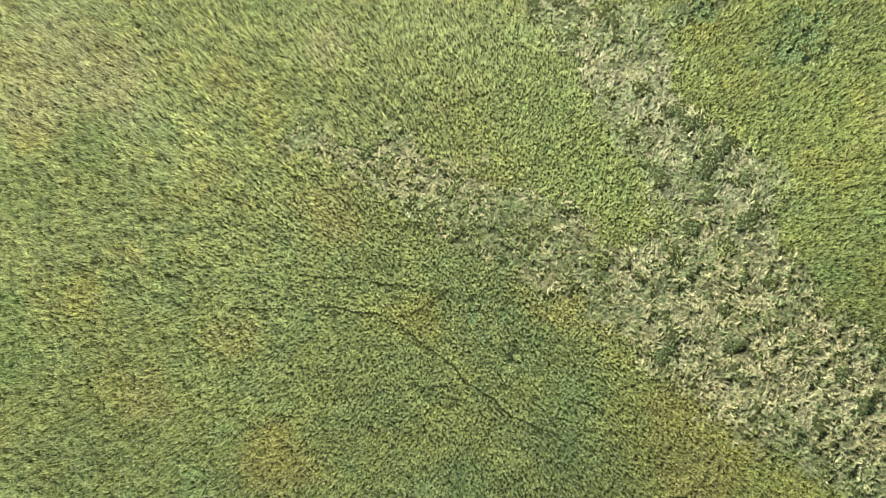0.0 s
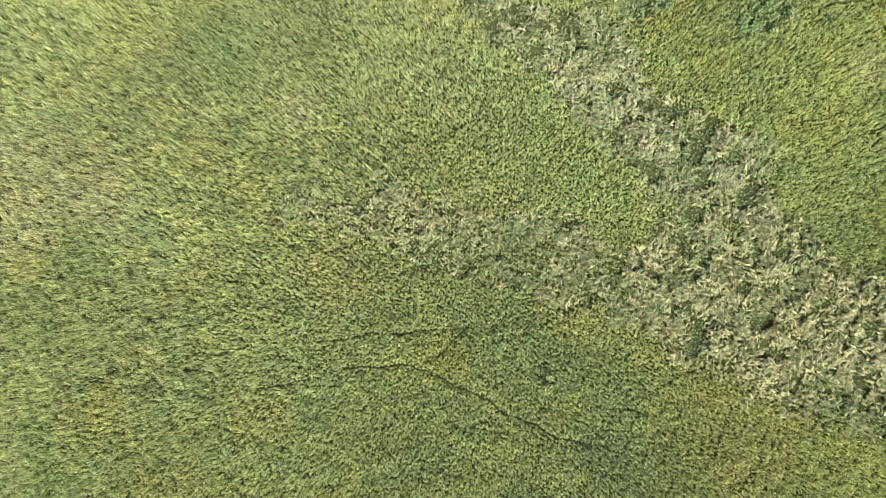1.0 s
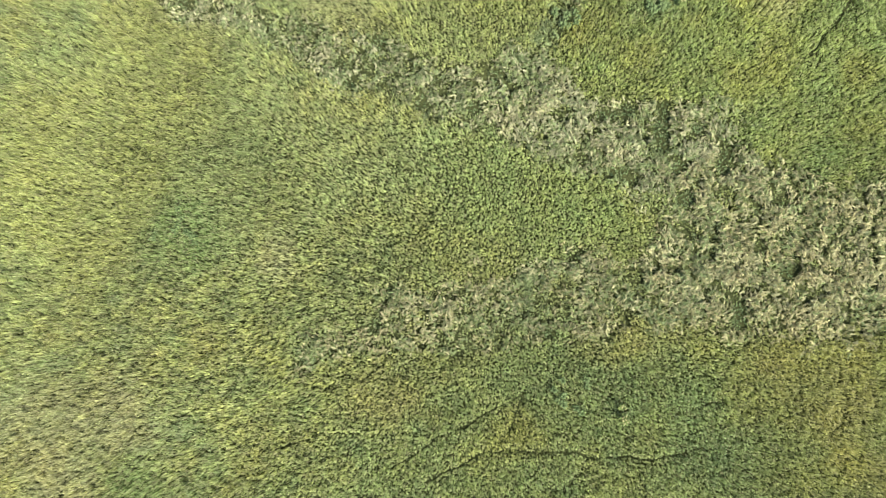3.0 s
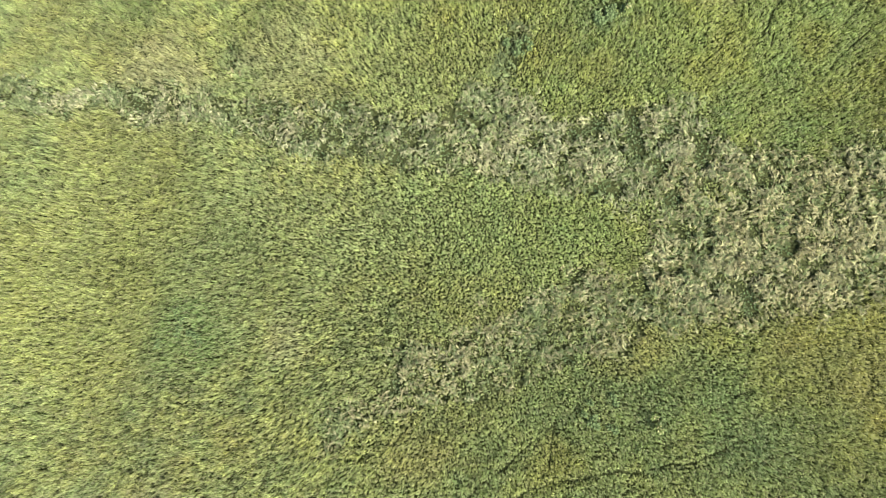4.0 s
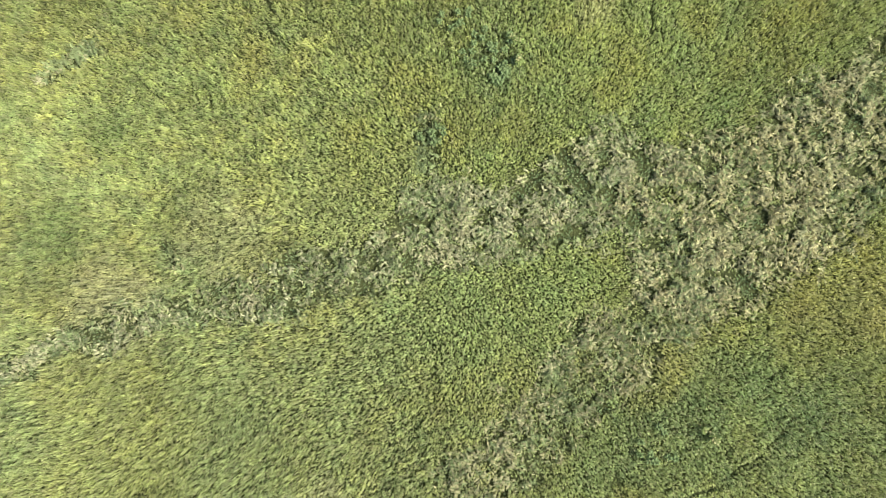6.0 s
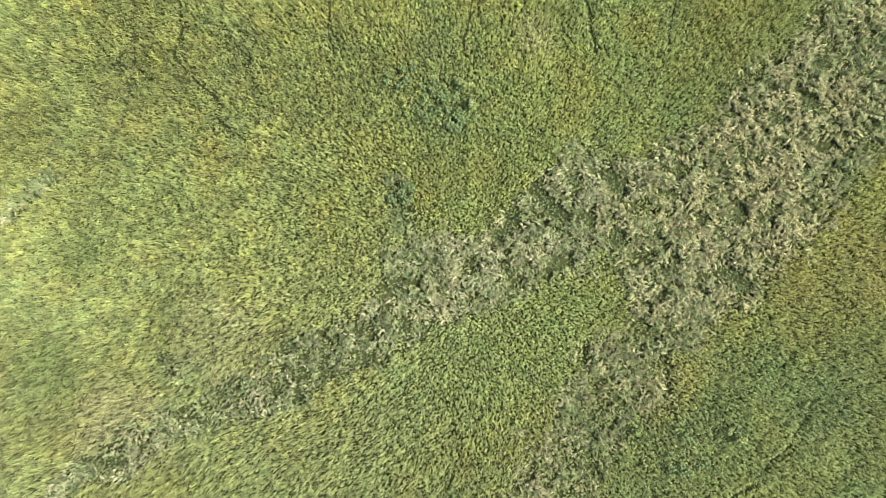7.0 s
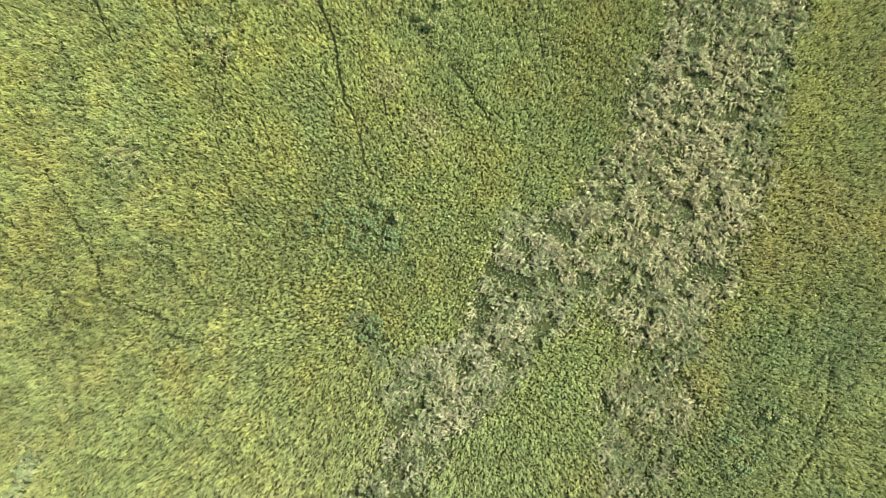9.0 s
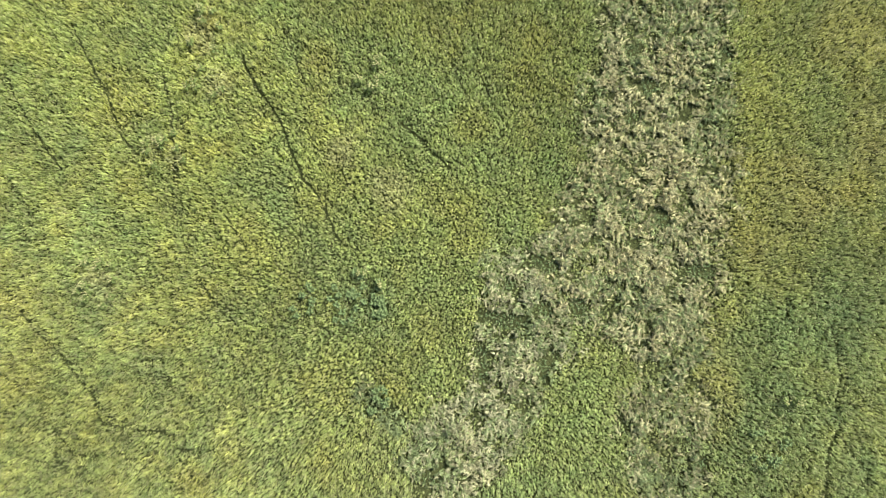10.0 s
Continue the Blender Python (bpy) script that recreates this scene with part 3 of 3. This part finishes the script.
def plain_material(name, colour, rough, spread):
    m, n, l = nodes_of(name)
    p = n["Principled BSDF"]
    p.inputs["Roughness"].default_value, p.inputs["Specular IOR Level"].default_value = rough, 0.15
    tex = n.new("ShaderNodeTexNoise")
    tex.inputs["Scale"].default_value = 60
    place = n.new("ShaderNodeNewGeometry")
    l.new(place.outputs["Position"], tex.inputs["Vector"])
    ramp = n.new("ShaderNodeValToRGB")
    ramp.color_ramp.elements[0].color = (*[c * (1 - spread) for c in colour], 1)
    ramp.color_ramp.elements[1].color = (*[min(1, c * (1 + spread)) for c in colour], 1)
    l.new(tex.outputs["Fac"], ramp.inputs["Fac"])
    l.new(ramp.outputs["Color"], p.inputs["Base Color"])
    return m


PETAL = plain_material("cream_petal", (0.37, 0.35, 0.17), 0.6, 0.25)
LEAF = plain_material("weed_leaf", (0.115, 0.15, 0.045), 0.7, 0.35)
DOCK = plain_material("broad_leaf", (0.105, 0.148, 0.058), 0.7, 0.5)


def flowering_weed(seed):
    """A weed with a stem, a rosette of broad leaves and a few flat flower heads."""
    dice = random.Random(seed)
    thing = new("flowering_weed")
    bm = bmesh.new()
    bmesh.ops.create_cone(bm, segments=6, radius1=0.012, radius2=0.006, depth=0.42, matrix=Matrix.Translation((0, 0, 0.21)))
    part("stem", bm, LEAF, thing)
    for k in range(9):
        bm = bmesh.new()
        turn, out, high = k * 2.4 + dice.uniform(-.3, .3), dice.uniform(0.09, 0.16), dice.uniform(0.16, 0.38)
        row = [(0.0, 0.004, 0.0), (0.4, 0.026, 0.03), (0.75, 0.024, 0.025), (1.0, 0.002, -0.02)]
        rings = [[bm.verts.new((d * out, side * w, high + lift + 0.008 * abs(side))) for side in (-1, 0, 1)] for d, w, lift in row]
        for a, b in zip(rings, rings[1:]):
            for i in range(2):
                bm.faces.new((a[i], b[i], b[i + 1], a[i + 1]))
        bmesh.ops.rotate(bm, verts=bm.verts, cent=(0, 0, 0), matrix=Matrix.Rotation(turn, 3, "Z"))
        part("leaf", bm, LEAF, thing, "dark green pointed leaf")
    for k in range(5):
        bm = bmesh.new()
        a, far = k * 1.26 + dice.uniform(-.4, .4), dice.uniform(0.02, 0.09)
        at = Vector((far * math.cos(a), far * math.sin(a), dice.uniform(0.42, 0.50)))
        bmesh.ops.create_icosphere(bm, subdivisions=1, radius=dice.uniform(0.011, 0.021))
        for v in bm.verts:
            v.co.z *= 0.45
            v.co *= dice.uniform(0.85, 1.15)
            v.co += at
        foot = [bm.verts.new((0.003 * math.cos(q), 0.003 * math.sin(q), 0.34)) for q in (0, 2.1, 4.2)]
        top = [bm.verts.new(at + Vector((0.003 * math.cos(q), 0.003 * math.sin(q), -0.006))) for q in (0, 2.1, 4.2)]
        for i in range(3):
            bm.faces.new((foot[i], foot[(i + 1) % 3], top[(i + 1) % 3], top[i]))
        part("flower_head", bm, PETAL, thing, "small cream flower head on a thin stalk")
    return tagged(thing, "low weed with small cream flowers among the meadow grass", "wild flower", "flowering weeds in the meadow")


weeds = [flowering_weed(k) for k in range(3)]
spots_for_weeds = [(16.3, 4.7, .55, 12), (14.5, 15.0, .8, 14), (19.9, 8.8, .8, 9), (17.2, 11.3, .8, 9), (18.4, 9.2, .75, 6), (10.7, 7.7, .6, 4), (2.4, -1.4, .3, 3)]
stand = [(cx + r * math.sqrt(random.random()) * math.cos(a), cy + r * math.sqrt(random.random()) * math.sin(a))
         for cx, cy, r, count in spots_for_weeds for a in [random.uniform(0, 6.28) for _ in range(count)]]
for k, (x, y) in enumerate(stand):
    at = pose(x, y, float(rise(np.array([x]), np.array([y]))[0]), 0, 0, random.uniform(0, 360))
    if k < 3:
        weeds[k].matrix_basis = at
    else:
        copy_thing(weeds[k % 3], at)


def broad_weed(seed):
    """A leafy dark weed: a short stem with whorls of broad, folded leaves."""
    dice = random.Random(seed)
    thing = new("broad_leaved_weed")
    bm = bmesh.new()
    bmesh.ops.create_cone(bm, segments=6, radius1=0.012, radius2=0.005, depth=0.24, matrix=Matrix.Translation((0, 0, 0.12)))
    part("stem", bm, DOCK, thing)
    for k in range(11):
        bm = bmesh.new()
        turn, out, high = k * 2.4 + dice.uniform(-.4, .4), dice.uniform(0.07, 0.14), 0.08 + 0.015 * k
        row = [(0.0, 0.004, 0.0), (0.3, 0.024, 0.035), (0.65, 0.030, 0.04), (0.9, 0.014, 0.02), (1.0, 0.002, 0.0)]
        rings = [[bm.verts.new((0.01 + d * out, side * w, high + lift + 0.012 * abs(side))) for side in (-1, 0, 1)] for d, w, lift in row]
        for a, b in zip(rings, rings[1:]):
            for i in range(2):
                bm.faces.new((a[i], b[i], b[i + 1], a[i + 1]))
        bmesh.ops.rotate(bm, verts=bm.verts, cent=(0, 0, 0), matrix=Matrix.Rotation(turn, 3, "Z"))
        part("leaf", bm, DOCK, thing)
    return tagged(thing, "dark blue-green broad-leaved weed crowded among meadow grass", "weed", "dark weeds in the meadow")


docks = [broad_weed(k + 20) for k in range(3)]
patches = [(10.4, 8.2, .85, 24), (9.9, 7.7, .4, 8), (7.5, 9.0, .4, 9), (1.5, -0.2, .6, 10), (-5.7, 10.1, .9, 10), (11.1, 9.6, .5, 8)]
stand = [(cx + r * math.sqrt(q) * math.cos(a), cy + r * math.sqrt(q) * math.sin(a))
         for cx, cy, r, count in patches for a, q in [(random.uniform(0, 6.28), random.random()) for _ in range(count)]]
for k, (x, y) in enumerate(stand):
    at = pose(x, y, float(rise(np.array([x]), np.array([y]))[0]), random.uniform(-8, 8), random.uniform(-8, 8), random.uniform(0, 360))
    if k < 3:
        docks[k].matrix_basis = at
    else:
        copy_thing(docks[k % 3], at)
